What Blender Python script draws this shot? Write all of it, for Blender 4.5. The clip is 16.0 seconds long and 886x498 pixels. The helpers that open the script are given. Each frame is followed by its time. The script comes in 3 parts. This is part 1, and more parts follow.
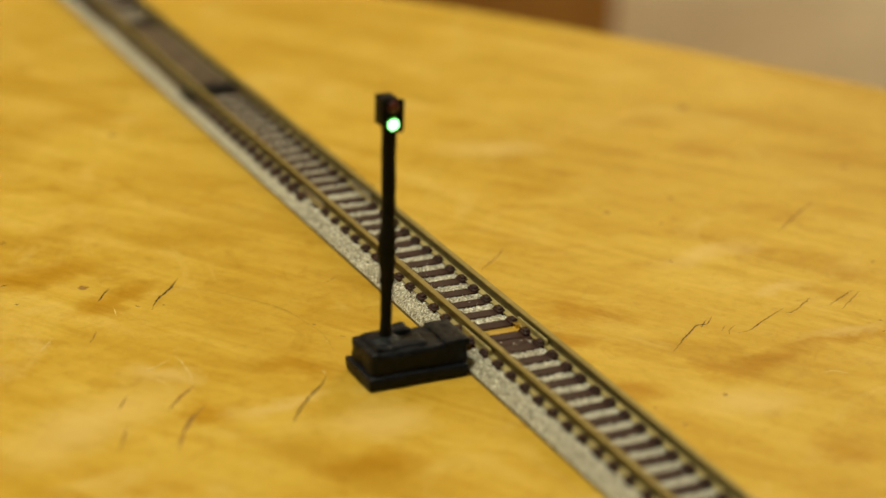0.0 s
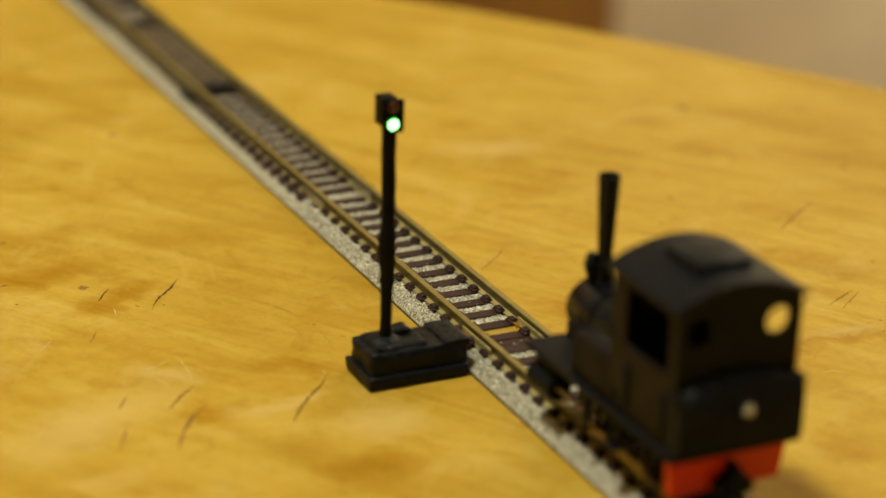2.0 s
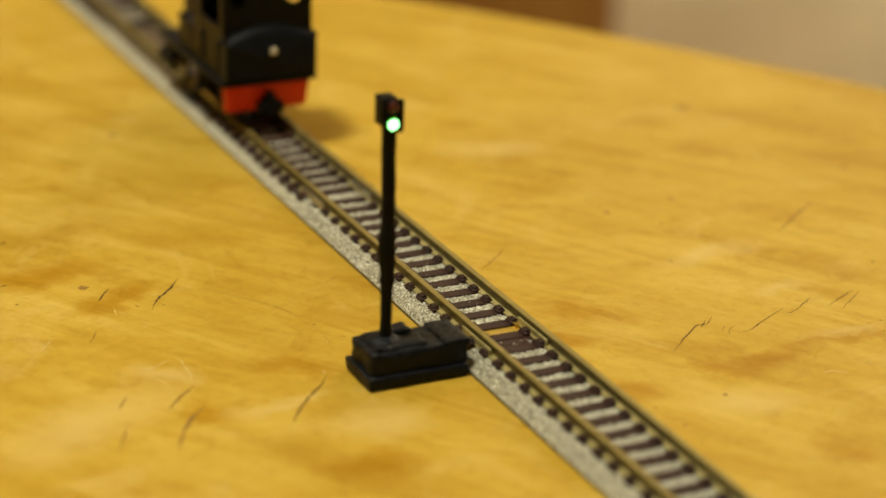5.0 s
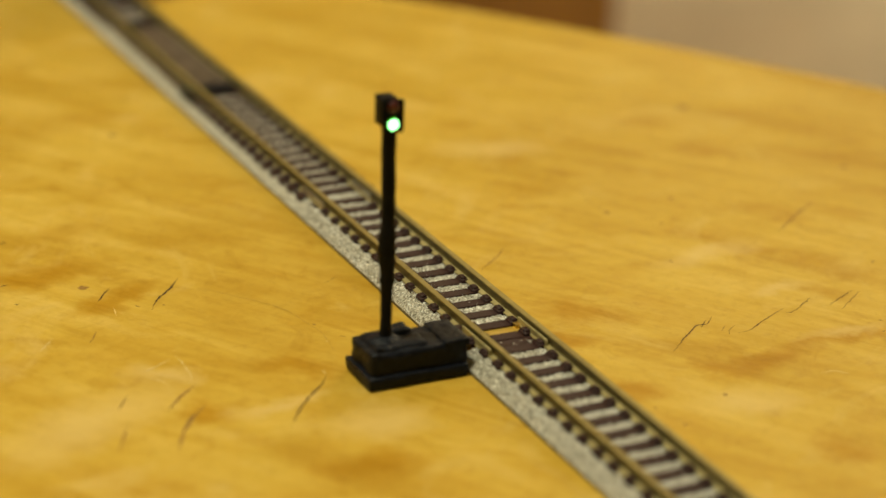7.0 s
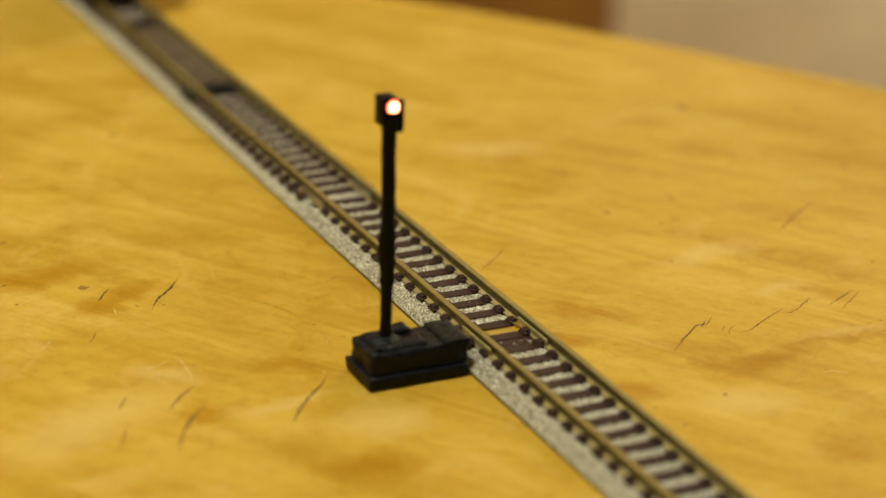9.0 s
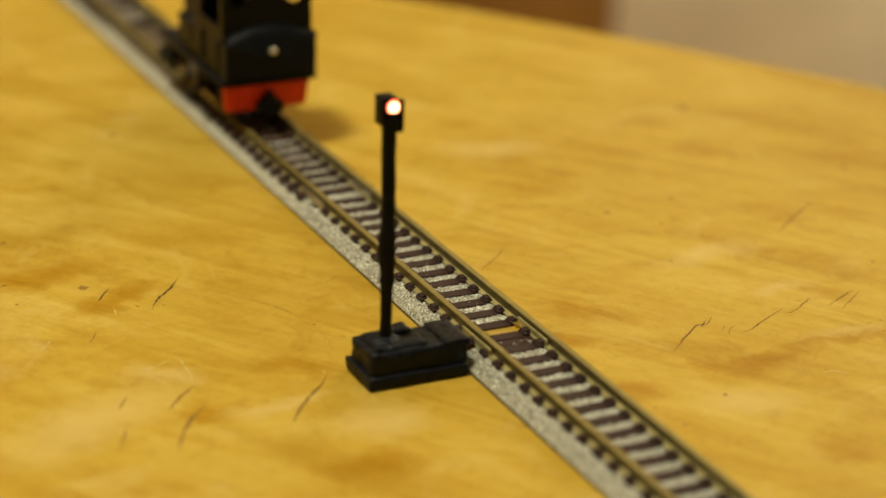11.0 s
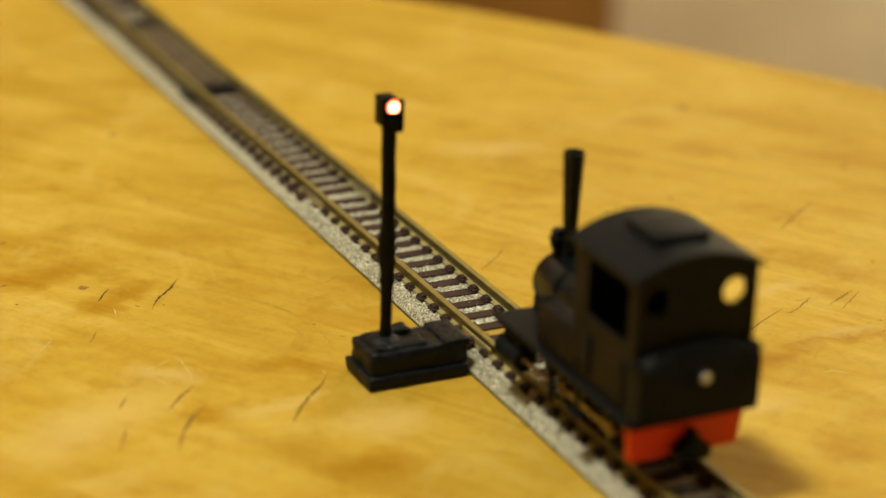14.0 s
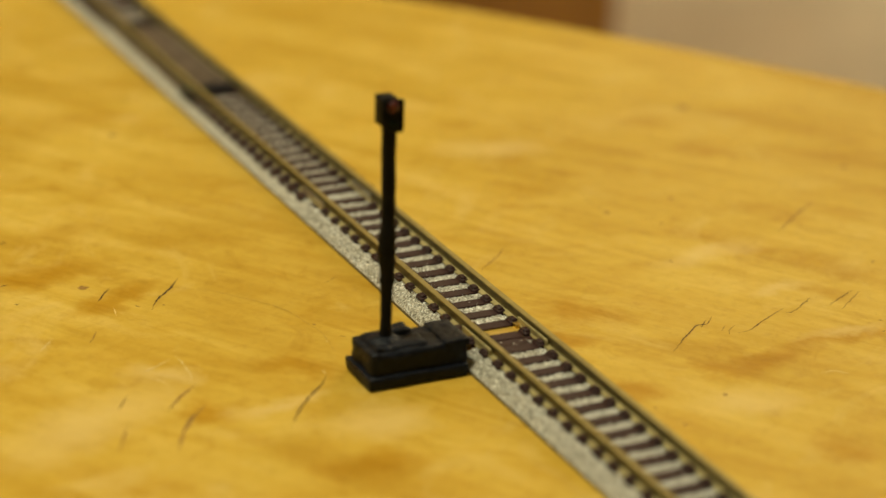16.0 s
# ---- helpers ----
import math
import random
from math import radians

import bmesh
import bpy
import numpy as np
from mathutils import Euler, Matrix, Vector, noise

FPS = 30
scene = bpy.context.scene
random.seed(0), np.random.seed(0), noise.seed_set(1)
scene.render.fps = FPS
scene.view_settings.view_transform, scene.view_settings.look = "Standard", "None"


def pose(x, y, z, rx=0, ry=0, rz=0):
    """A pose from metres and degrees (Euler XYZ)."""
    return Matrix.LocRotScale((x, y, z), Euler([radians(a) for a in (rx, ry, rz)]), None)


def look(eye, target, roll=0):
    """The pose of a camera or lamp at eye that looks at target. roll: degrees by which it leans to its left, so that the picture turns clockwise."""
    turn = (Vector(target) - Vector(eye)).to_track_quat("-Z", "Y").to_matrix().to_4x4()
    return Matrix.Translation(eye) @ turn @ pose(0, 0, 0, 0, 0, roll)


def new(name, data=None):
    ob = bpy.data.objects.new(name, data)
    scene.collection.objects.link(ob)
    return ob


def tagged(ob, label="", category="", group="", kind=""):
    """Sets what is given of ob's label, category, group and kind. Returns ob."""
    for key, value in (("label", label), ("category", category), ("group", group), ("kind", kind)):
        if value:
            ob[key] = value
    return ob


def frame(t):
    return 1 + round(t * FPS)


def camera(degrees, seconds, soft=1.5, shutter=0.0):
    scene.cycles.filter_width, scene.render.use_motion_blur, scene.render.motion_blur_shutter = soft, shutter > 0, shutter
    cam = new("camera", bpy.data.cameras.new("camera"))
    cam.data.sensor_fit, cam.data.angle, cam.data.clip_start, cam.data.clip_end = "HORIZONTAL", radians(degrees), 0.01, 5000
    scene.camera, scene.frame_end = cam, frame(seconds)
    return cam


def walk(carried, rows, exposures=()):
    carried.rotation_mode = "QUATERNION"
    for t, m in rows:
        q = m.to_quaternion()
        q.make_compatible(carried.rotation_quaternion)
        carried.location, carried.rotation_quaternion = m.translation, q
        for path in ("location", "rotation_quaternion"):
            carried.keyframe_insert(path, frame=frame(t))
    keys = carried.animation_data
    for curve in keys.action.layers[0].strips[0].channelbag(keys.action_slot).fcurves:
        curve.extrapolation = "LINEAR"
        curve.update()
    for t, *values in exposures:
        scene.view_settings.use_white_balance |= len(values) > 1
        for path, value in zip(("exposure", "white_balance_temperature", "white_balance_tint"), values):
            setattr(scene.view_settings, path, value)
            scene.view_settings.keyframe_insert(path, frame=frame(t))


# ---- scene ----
# Lengths in the build functions are millimetres from the track joint beside the signal; the world is in metres.
MM = 0.001

# ---- camera: it stands still ----
cam = camera(23.64, 16.0, soft=1.55)
STAND = look((-0.27832, 0.14777, 0.14591), (0.55597, -0.25645, -0.22901), 1.63)
walk(cam, [(0, STAND), (16, STAND)], exposures=[(0, -0.18), (2.1, -0.23), (2.5, -0.22), (3.0, -0.11), (4.2, -0.08), (6.3, -0.18), (11.3, -0.20), (13.2, -0.23), (14.0, -0.09), (15.0, -0.06),
                                              (15.5, -0.16), (16, -0.18)])
cam.data.dof.use_dof = True
cam.data.dof.focus_distance = 0.360
cam.data.dof.aperture_fstop = 10.2

# ---- light: a warm ceiling lamp nearly overhead, an added fill light low beside the far wall ----
world = bpy.data.worlds.new("room_dusk")
scene.world = world
world.use_nodes = True
world.node_tree.nodes["Background"].inputs[0].default_value = (1.0, 0.8, 0.55, 1)
world.node_tree.nodes["Background"].inputs[1].default_value = 0.05


def area_lamp(name, eye, target, size, power, color):
    data = bpy.data.lights.new(name, "AREA")
    data.shape, data.size, data.energy, data.color = "DISK", size, power, color
    ob = new(name, data)
    ob.matrix_world = look(eye, target)
    return ob


area_lamp("ceiling_lamp_light", (0.06, 0.42, 1.40), (0, 0, 0), 0.24, 19.2, (0.99, 0.97, 0.69))
# unseen fill, added to brighten the far wall and barely reach the table
area_lamp("wall_fill_light", (0.70, -0.92, 0.62), (0.95, -0.72, -0.2), 0.30, 6.0, (1.0, 0.88, 0.60))


# ---- materials ----
class Nodes:
    """A short way to wire a material."""

    def __init__(self, name):
        self.mat = bpy.data.materials.new(name)
        self.mat.use_nodes = True
        self.tree = self.mat.node_tree
        self.bsdf = self.tree.nodes["Principled BSDF"]

    def add(self, kind, **values):
        node = self.tree.nodes.new(kind)
        for key, value in values.items():
            node.inputs[key].default_value = value
        return node

    def link(self, a, b):
        self.tree.links.new(a, b)

    def coords(self, scale=(1, 1, 1), rot=0.0):
        """Object coordinates, turned by rot and then divided by scale."""
        tex = self.add("ShaderNodeTexCoord")
        m = self.add("ShaderNodeMapping")
        m.vector_type = "TEXTURE"
        m.inputs["Scale"].default_value = scale
        m.inputs["Rotation"].default_value = (0, 0, rot)
        self.link(tex.outputs["Object"], m.inputs["Vector"])
        return m.outputs["Vector"]

    def noise(self, vec, scale, detail=4.0, rough=0.55, distortion=0.0):
        n = self.add("ShaderNodeTexNoise", Scale=scale, Detail=detail, Roughness=rough, Distortion=distortion)
        self.link(vec, n.inputs["Vector"])
        return n.outputs["Fac"]

    def ramp(self, fac, stops):
        r = self.add("ShaderNodeValToRGB")
        els = r.color_ramp.elements
        els[0].position, els[0].color = stops[0][0], (*stops[0][1], 1)
        els[1].position, els[1].color = stops[-1][0], (*stops[-1][1], 1)
        for pos, col in stops[1:-1]:
            els.new(pos).color = (*col, 1)
        self.link(fac, r.inputs["Fac"])
        return r.outputs["Color"]

    def mix(self, kind, fac, a, b):
        m = self.add("ShaderNodeMix")
        m.data_type, m.blend_type = "RGBA", kind
        for value, socket in ((fac, m.inputs[0]), (a, m.inputs[6]), (b, m.inputs[7])):
            if isinstance(value, (int, float)):
                socket.default_value = value
            elif isinstance(value, tuple):
                socket.default_value = (*value, 1)
            else:
                self.link(value, socket)
        return m.outputs[2]

    def bump(self, height, strength, distance):
        b = self.add("ShaderNodeBump", Strength=strength, Distance=distance)
        self.link(height, b.inputs["Height"])
        self.link(b.outputs["Normal"], self.bsdf.inputs["Normal"])

    def base(self, color):
        self.link(color, self.bsdf.inputs["Base Color"])

    def set(self, **values):
        for key, value in values.items():
            self.bsdf.inputs[key.replace("_", " ")].default_value = value
        return self


def grainy(name, dark, light, rough=0.6, metal=0.0, scale=900.0, bump=0.25, spec=0.5):
    """A surface with two scales of mottling and a fine relief."""
    n = Nodes(name)
    v = n.coords()
    fine, broad = n.noise(v, scale, 5), n.noise(v, scale / 9, 3)
    col = n.ramp(fine, [(0.3, dark), (0.7, light)])
    col = n.mix("MULTIPLY", 0.5, col, n.ramp(broad, [(0.3, (0.65, 0.65, 0.65)), (0.7, (1.1, 1.1, 1.1))]))
    n.base(col)
    info = n.add("ShaderNodeMapRange")
    info.inputs["To Min"].default_value, info.inputs["To Max"].default_value = rough - 0.12, rough + 0.12
    n.link(broad, info.inputs["Value"])
    n.link(info.outputs["Result"], n.bsdf.inputs["Roughness"])
    n.set(Metallic=metal, Specular_IOR_Level=spec)
    n.bump(fine, bump, 0.00015)
    return n.mat


def glow(name, color, strength):
    n = Nodes(name)
    n.set(Base_Color=(*color, 1), Emission_Color=(*color, 1), Emission_Strength=strength, Roughness=0.3)
    return n.mat


# old stains and worn patches in the table's varnish: centre, half length, half width (mm), angle (degrees)
STAINS_FAR = ((140, 32.3, 9, 7, -74), (115.9, 41.3, 3, 3.4, -100), (79.4, 52.8, 10, 4.8, -87), (98.3, -81.5, 6.5, 4, -89), (78.1, -85.6, 6, 8, -131), (69, -38.3, 9, 5, -111),
              (110.4, -42.3, 5, 5, -62), (61.4, -33.1, 5.5, 2, -125), (41, -77.8, 9, 5.5, -140), (33, -88, 8, 4.6, -141), (15, -71, 15, 5, -145), (27, -62, 15, 3, -147), (3, -65, 11, 3, -147))
STAINS_NEAR = ((-17.2, -38.2, 11, 3.4, -76), (-13.6, -55.9, 11, 3, -83), (-17.8, -31.3, 6.5, 3.4, -142), (-26.3, 36.5, 8, 4.6, -95), (9.4, 34.4, 8, 3.4, -130), (46.4, 53.2, 11, 3.2, -62),
               (11.6, -19.1, 9, 5, -126), (1.8, -10, 6, 3.6, -128), (-1, 52, 5, 3, -144), (-48.4, -31.3, 6, 5, -125), (-19.1, -13.5, 5.5, 3.2, -112), (62, 62, 13, 6, -87))
PALE_PATCHES = ((14.2, 54.7, 6.5, 3.4, -128), (-2.7, 41.5, 8, 1.9, -81), (-12.2, -58, 9, 1.9, -88), (92.9, -43.3, 10, 6, -114), (2.3, 70.2, 16, 7, -61), (7.3, -58.4, 8, 2.6, -91),
                (26.1, -54.2, 12, 3.6, -80), (-13.5, 29.1, 8, 6.5, -104), (-29.1, -27.2, 9, 4.6, -97))


def table_wood():
    """Yellowed varnished pine: soft wavy figure along the grain, warm clouds, stains and pale worn patches."""
    n = Nodes("varnished_pine")
    grain = radians(34)
    along = n.coords((0.060, 0.0085, 0.05), grain)
    fine = n.coords((0.034, 0.0013, 0.01), grain)
    cloud = n.coords((0.026, 0.014, 0.03), radians(60))
    plain = n.coords()
    figure = n.noise(along, 1.0, 5, 0.55, 0.9)
    fibre = n.noise(fine, 1.0, 4, 0.6, 0.3)
    blotch = n.noise(cloud, 1.0, 6, 0.60, 1.0)
    spots = n.noise(plain, 120, 5, 0.65, 0.8)
    broad = n.noise(plain, 13, 3, 0.6, 0.9)
    speckle = n.noise(plain, 420, 4, 0.7, 0.4)
    wear = n.noise(plain, 42, 6, 0.7, 1.2)
    # patches of a shape of their own, their outlines frayed by noise
    warp = n.add("ShaderNodeTexNoise", Scale=85.0, Detail=4.0, Roughness=0.65)
    n.link(plain, warp.inputs["Vector"])
    push = n.add("ShaderNodeVectorMath")
    push.operation = "MULTIPLY_ADD"
    n.link(warp.outputs["Color"], push.inputs[0])
    push.inputs[1].default_value = (0.013, 0.013, 0)
    n.link(plain, push.inputs[2])

    def patches(rows):
        total = None
        for x, y, length, width, angle in rows:
            m = n.add("ShaderNodeMapping")
            m.vector_type = "TEXTURE"
            m.inputs["Location"].default_value = ((x + 6.5) * MM, (y + 6.5) * MM, 0)
            m.inputs["Rotation"].default_value = (0, 0, radians(angle))
            m.inputs["Scale"].default_value = (length * 1.35 * MM, width * 1.35 * MM, 1)
            n.link(push.outputs["Vector"], m.inputs["Vector"])
            g = n.add("ShaderNodeTexGradient")
            g.gradient_type = "SPHERICAL"
            n.link(m.outputs["Vector"], g.inputs["Vector"])
            if total is None:
                total = g.outputs["Fac"]
            else:
                add = n.add("ShaderNodeMath")
                add.operation = "MAXIMUM"
                n.link(total, add.inputs[0])
                n.link(g.outputs["Fac"], add.inputs[1])
                total = add.outputs["Value"]
        return total

    stained, faint, bare = patches(STAINS_NEAR), patches(STAINS_FAR), patches(PALE_PATCHES)
    col = n.ramp(figure, [(0.32, (0.540, 0.332, 0.044)), (0.5, (0.610, 0.395, 0.062)), (0.68, (0.665, 0.450, 0.096))])
    col = n.mix("MULTIPLY", 0.22, col, n.ramp(fibre, [(0.32, (0.86, 0.82, 0.70)), (0.6, (1, 1, 1))]))
    col = n.mix("MULTIPLY", 0.75, col, n.ramp(blotch, [(0.28, (0.80, 0.70, 0.38)), (0.43, (0.93, 0.89, 0.70)), (0.62, (1.03, 1.05, 1.08))]))
    col = n.mix("MULTIPLY", 0.45, col, n.ramp(spots, [(0.27, (0.66, 0.54, 0.28)), (0.43, (1, 1, 1))]))
    col = n.mix("MULTIPLY", 0.7, col, n.ramp(broad, [(0.32, (0.86, 0.80, 0.58)), (0.55, (1.02, 1.03, 1.0))]))
    col = n.mix("MULTIPLY", 0.35, col, n.ramp(speckle, [(0.28, (0.74, 0.66, 0.48)), (0.50, (1, 1, 1)), (0.75, (1.08, 1.08, 1.12))]))
    col = n.mix("MIX", n.ramp(wear, [(0.54, (0, 0, 0)), (0.70, (0.45, 0.45, 0.45))]), col, (0.71, 0.515, 0.175))
    col = n.mix("MULTIPLY", n.ramp(stained, [(0.05, (0, 0, 0)), (0.7, (1, 1, 1))]), col, (0.80, 0.68, 0.34))
    col = n.mix("MULTIPLY", n.ramp(faint, [(0.05, (0, 0, 0)), (0.8, (0.6, 0.6, 0.6))]), col, (0.80, 0.69, 0.36))
    col = n.mix("MIX", n.ramp(bare, [(0.05, (0, 0, 0)), (0.8, (0.6, 0.6, 0.6))]), col, (0.71, 0.515, 0.185))
    n.base(col)
    r = n.add("ShaderNodeMapRange")
    r.inputs["To Min"].default_value, r.inputs["To Max"].default_value = 0.30, 0.60
    n.link(wear, r.inputs["Value"])
    n.link(r.outputs["Result"], n.bsdf.inputs["Roughness"])
    n.set(Specular_IOR_Level=0.04)
    n.bump(n.mix("MIX", 0.5, fibre, wear), 0.10, 0.0006)
    return n.mat


def ballast_stone():
    """Pale grey moulded ballast; every facet a little different."""
    n = Nodes("grey_ballast")
    v = n.coords()
    fine, broad = n.noise(v, 2300, 3, 0.7), n.noise(v, 120, 3)
    col = n.ramp(fine, [(0.34, (0.15, 0.138, 0.105)), (0.48, (0.42, 0.395, 0.325)), (0.61, (0.84, 0.82, 0.75))])
    col = n.mix("MULTIPLY", 0.4, col, n.ramp(broad, [(0.3, (0.75, 0.74, 0.70)), (0.7, (1, 1, 1))]))
    n.base(col)
    n.set(Roughness=0.30, Specular_IOR_Level=0.7)
    return n.mat


WOOD = table_wood()
BALLAST = ballast_stone()
SLEEPER = grainy("dark_brown_sleeper_plastic", (0.034, 0.015, 0.014), (0.060, 0.028, 0.025), 0.55, 0, 1500, 0.3, 0.24)
RAIL_HEAD = grainy("worn_rail_head", (0.29, 0.222, 0.066), (0.39, 0.31, 0.105), 0.44, 0.55, 700, 0.1)
# the same rail metal for the sides, their shade put into a darker colour
RAIL_WEB_SHADED = grainy("shaded_rail_web", (0.15, 0.115, 0.042), (0.21, 0.165, 0.062), 0.5, 0.4, 700, 0.1)
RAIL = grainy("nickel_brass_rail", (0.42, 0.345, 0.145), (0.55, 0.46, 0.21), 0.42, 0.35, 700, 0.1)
JOINER = grainy("bright_metal_joiner", (0.50, 0.45, 0.33), (0.66, 0.60, 0.46), 0.3, 0.8, 700, 0.1)
BED_EDGE = grainy("grey_brown_bed_edge", (0.105, 0.080, 0.044), (0.17, 0.135, 0.080), 0.6, 0, 700, 0.3)
BRASS = grainy("brass_contact", (0.75, 0.52, 0.12), (0.9, 0.65, 0.2), 0.28, 0.95, 700, 0.1)
DECK = grainy("brown_deck_plastic", (0.062, 0.043, 0.028), (0.150, 0.108, 0.076), 0.6, 0, 300, 0.4, 0.25)
BLACK_PLASTER = grainy("hand_painted_black", (0.0030, 0.0042, 0.0078), (0.0085, 0.0108, 0.018), 0.40, 0, 800, 2.2, 0.16)
BLACK_POST = grainy("black_sleeve", (0.0045, 0.0047, 0.006), (0.008, 0.0084, 0.0105), 0.5, 0, 300, 0.5, 0.08)
LOCO_BLACK = grainy("satin_black_paint", (0.0064, 0.0073, 0.0108), (0.0100, 0.0114, 0.0158), 0.48, 0, 500, 0.15, 0.10)
LOCO_WORN = grainy("brown_black_paint", (0.0095, 0.0072, 0.0092), (0.0145, 0.0112, 0.0138), 0.5, 0, 500, 0.15, 0.12)
LOCO_BOILER = grainy("glossy_black_boiler", (0.004, 0.0052, 0.0075), (0.0070, 0.0086, 0.0120), 0.28, 0, 300, 0.1, 0.22)
BEAM_RED = grainy("orange_red_paint", (0.80, 0.043, 0.004), (0.88, 0.055, 0.006), 0.42, 0, 400, 0.12, 0.3)
WHEEL_STEEL = grainy("dull_wheel_steel", (0.016, 0.015, 0.014), (0.035, 0.032, 0.028), 0.4, 0.6, 600, 0.1)
ROD_METAL = grainy("brassy_rod_metal", (0.25, 0.18, 0.10), (0.37, 0.28, 0.16), 0.40, 0.6, 600, 0.1)
LENS_PALE = grainy("pale_lamp_lens", (0.50, 0.46, 0.38), (0.75, 0.70, 0.60), 0.2, 0, 800, 0.1)
SCRATCH = grainy("faint_scratch", (0.42, 0.245, 0.032), (0.50, 0.30, 0.042), 0.6, 0, 900, 0.3)
STRIP = grainy("ochre_strip", (0.50, 0.31, 0.045), (0.60, 0.39, 0.065), 0.42, 0, 500, 0.15)
PLATE = grainy("worn_plate", (0.10, 0.075, 0.05), (0.19, 0.14, 0.10), 0.5, 0, 900, 0.1)
STAIN = grainy("brown_stained_crack", (0.27, 0.135, 0.020), (0.36, 0.19, 0.032), 0.6, 0, 900, 0.3)
CRACK = grainy("dark_crack", (0.055, 0.028, 0.008), (0.11, 0.058, 0.016), 0.8, 0, 900, 0.3)
WEAR = grainy("pale_scuff", (0.66, 0.46, 0.13), (0.74, 0.54, 0.20), 0.6, 0, 900, 0.3)
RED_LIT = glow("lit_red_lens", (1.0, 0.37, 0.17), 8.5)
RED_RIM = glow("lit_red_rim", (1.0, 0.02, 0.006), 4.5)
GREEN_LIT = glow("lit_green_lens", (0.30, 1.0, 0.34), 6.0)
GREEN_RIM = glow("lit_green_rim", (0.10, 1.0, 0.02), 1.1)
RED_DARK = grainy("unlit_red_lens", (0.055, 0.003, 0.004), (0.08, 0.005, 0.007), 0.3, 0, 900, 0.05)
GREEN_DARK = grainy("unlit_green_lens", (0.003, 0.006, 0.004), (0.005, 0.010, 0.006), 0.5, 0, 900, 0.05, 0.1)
WALL = grainy("beige_wall_paint", (0.84, 0.73, 0.56), (0.89, 0.78, 0.61), 0.85, 0, 60, 0.2, 0.2)
FLOOR = grainy("grey_brown_carpet", (0.28, 0.23, 0.18), (0.38, 0.31, 0.24), 0.95, 0, 90, 0.5, 0.1)
CABINET_WOOD = grainy("dark_orange_wood", (0.30, 0.125, 0.016), (0.40, 0.175, 0.026), 0.4, 0, 30, 0.2)


# ---- mesh tools ----
def add_box(bm, x0, x1, y0, y1, z0, z1, bevel=0.0, seg=2):
    """A box in millimetres, its edges rounded."""
    m = Matrix.Translation(((x0 + x1) / 2, (y0 + y1) / 2, (z0 + z1) / 2)) @ Matrix.Diagonal((x1 - x0, y1 - y0, z1 - z0, 1))
    made = bmesh.ops.create_cube(bm, size=1, matrix=m)["verts"]
    if bevel:
        edges = list({e for v in made for e in v.link_edges})
        bmesh.ops.bevel(bm, geom=edges, offset=bevel, segments=seg, affect="EDGES", profile=0.5)


def add_tube(bm, a, b, r0, r1=None, n=20, cap=True):
    """A round bar from a to b."""
    a, b = Vector(a), Vector(b)
    turn = (b - a).to_track_quat("Z", "Y").to_matrix().to_4x4()
    bmesh.ops.create_cone(bm, cap_ends=cap, segments=n, radius1=r0, radius2=r0 if r1 is None else r1, depth=(b - a).length,
                          matrix=Matrix.Translation((a + b) / 2) @ turn)


def add_lathe(bm, profile, m=Matrix(), n=28):
    """A turned body from (radius, height) pairs round z."""
    rings = []
    for r, z in profile:
        rings.append([bm.verts.new(m @ Vector((r * math.cos(a), r * math.sin(a), z))) for a in (2 * math.pi * k / n for k in range(n))])
    for lo, hi in zip(rings, rings[1:]):
        for k in range(n):
            bm.faces.new((lo[k], lo[(k + 1) % n], hi[(k + 1) % n], hi[k]))
    bm.faces.new(rings[0][::-1])
    bm.faces.new(rings[-1])


def add_prism(bm, outline, x0, x1, axis="x"):
    """An outline of (u, v) pairs drawn out along one axis: x gives (y, z), y gives (x, z), z gives (x, y)."""
    def put(u, v, w):
        return {"x": (w, u, v), "y": (u, w, v), "z": (u, v, w)}[axis]
    lo = [bm.verts.new(put(u, v, x0)) for u, v in outline]
    hi = [bm.verts.new(put(u, v, x1)) for u, v in outline]
    n = len(outline)
    for k in range(n):
        bm.faces.new((lo[k], lo[(k + 1) % n], hi[(k + 1) % n], hi[k]))
    bm.faces.new(lo[::-1])
    bm.faces.new(hi)
    bmesh.ops.recalc_face_normals(bm, faces=bm.faces)


def mesh_of(name, bm, materials, smooth=True):
    bmesh.ops.scale(bm, vec=(MM, MM, MM), verts=bm.verts)
    data = bpy.data.meshes.new(name)
    bm.to_mesh(data)
    bm.free()
    for m in materials if isinstance(materials, (list, tuple)) else [materials]:
        data.materials.append(m)
    if smooth:
        data.shade_smooth()
        data.set_sharp_from_angle(angle=radians(38))
    return data


def part(name, bm, material, parent=None, label="", smooth=True):
    """One bmesh as one mesh object, under a thing or a part."""
    ob = new(name, mesh_of(name, bm, material, smooth))
    if parent is not None:
        ob.parent = parent
    if label:
        tagged(ob, label)
    return ob


def thing(name, label, category, group="", kind=""):
    return tagged(new(name), label, category, group, kind)


def box_part(name, dims, material, parent=None, label="", bevel=0.0):
    bm = bmesh.new()
    add_box(bm, *dims, bevel)
    return part(name, bm, material, parent, label)


def cut(ob, tool):
    """Cut a tool's shape out of a mesh, once and for all."""
    mod = ob.modifiers.new("cut", "BOOLEAN")
    mod.operation, mod.solver, mod.object = "DIFFERENCE", "EXACT", tool
    deps = bpy.context.evaluated_depsgraph_get()
    data = bpy.data.meshes.new_from_object(ob.evaluated_get(deps))
    ob.modifiers.clear()
    ob.data = data
    data.shade_smooth()
    data.set_sharp_from_angle(angle=radians(38))
    bpy.data.objects.remove(tool)


# ---- room ----
ROOM = (-2400, 1150, -1050, 2700)
TABLE_CENTRE, TABLE_RADIUS, DROP, HIGH = (-344.8, 633.4), 900, -740, 1450


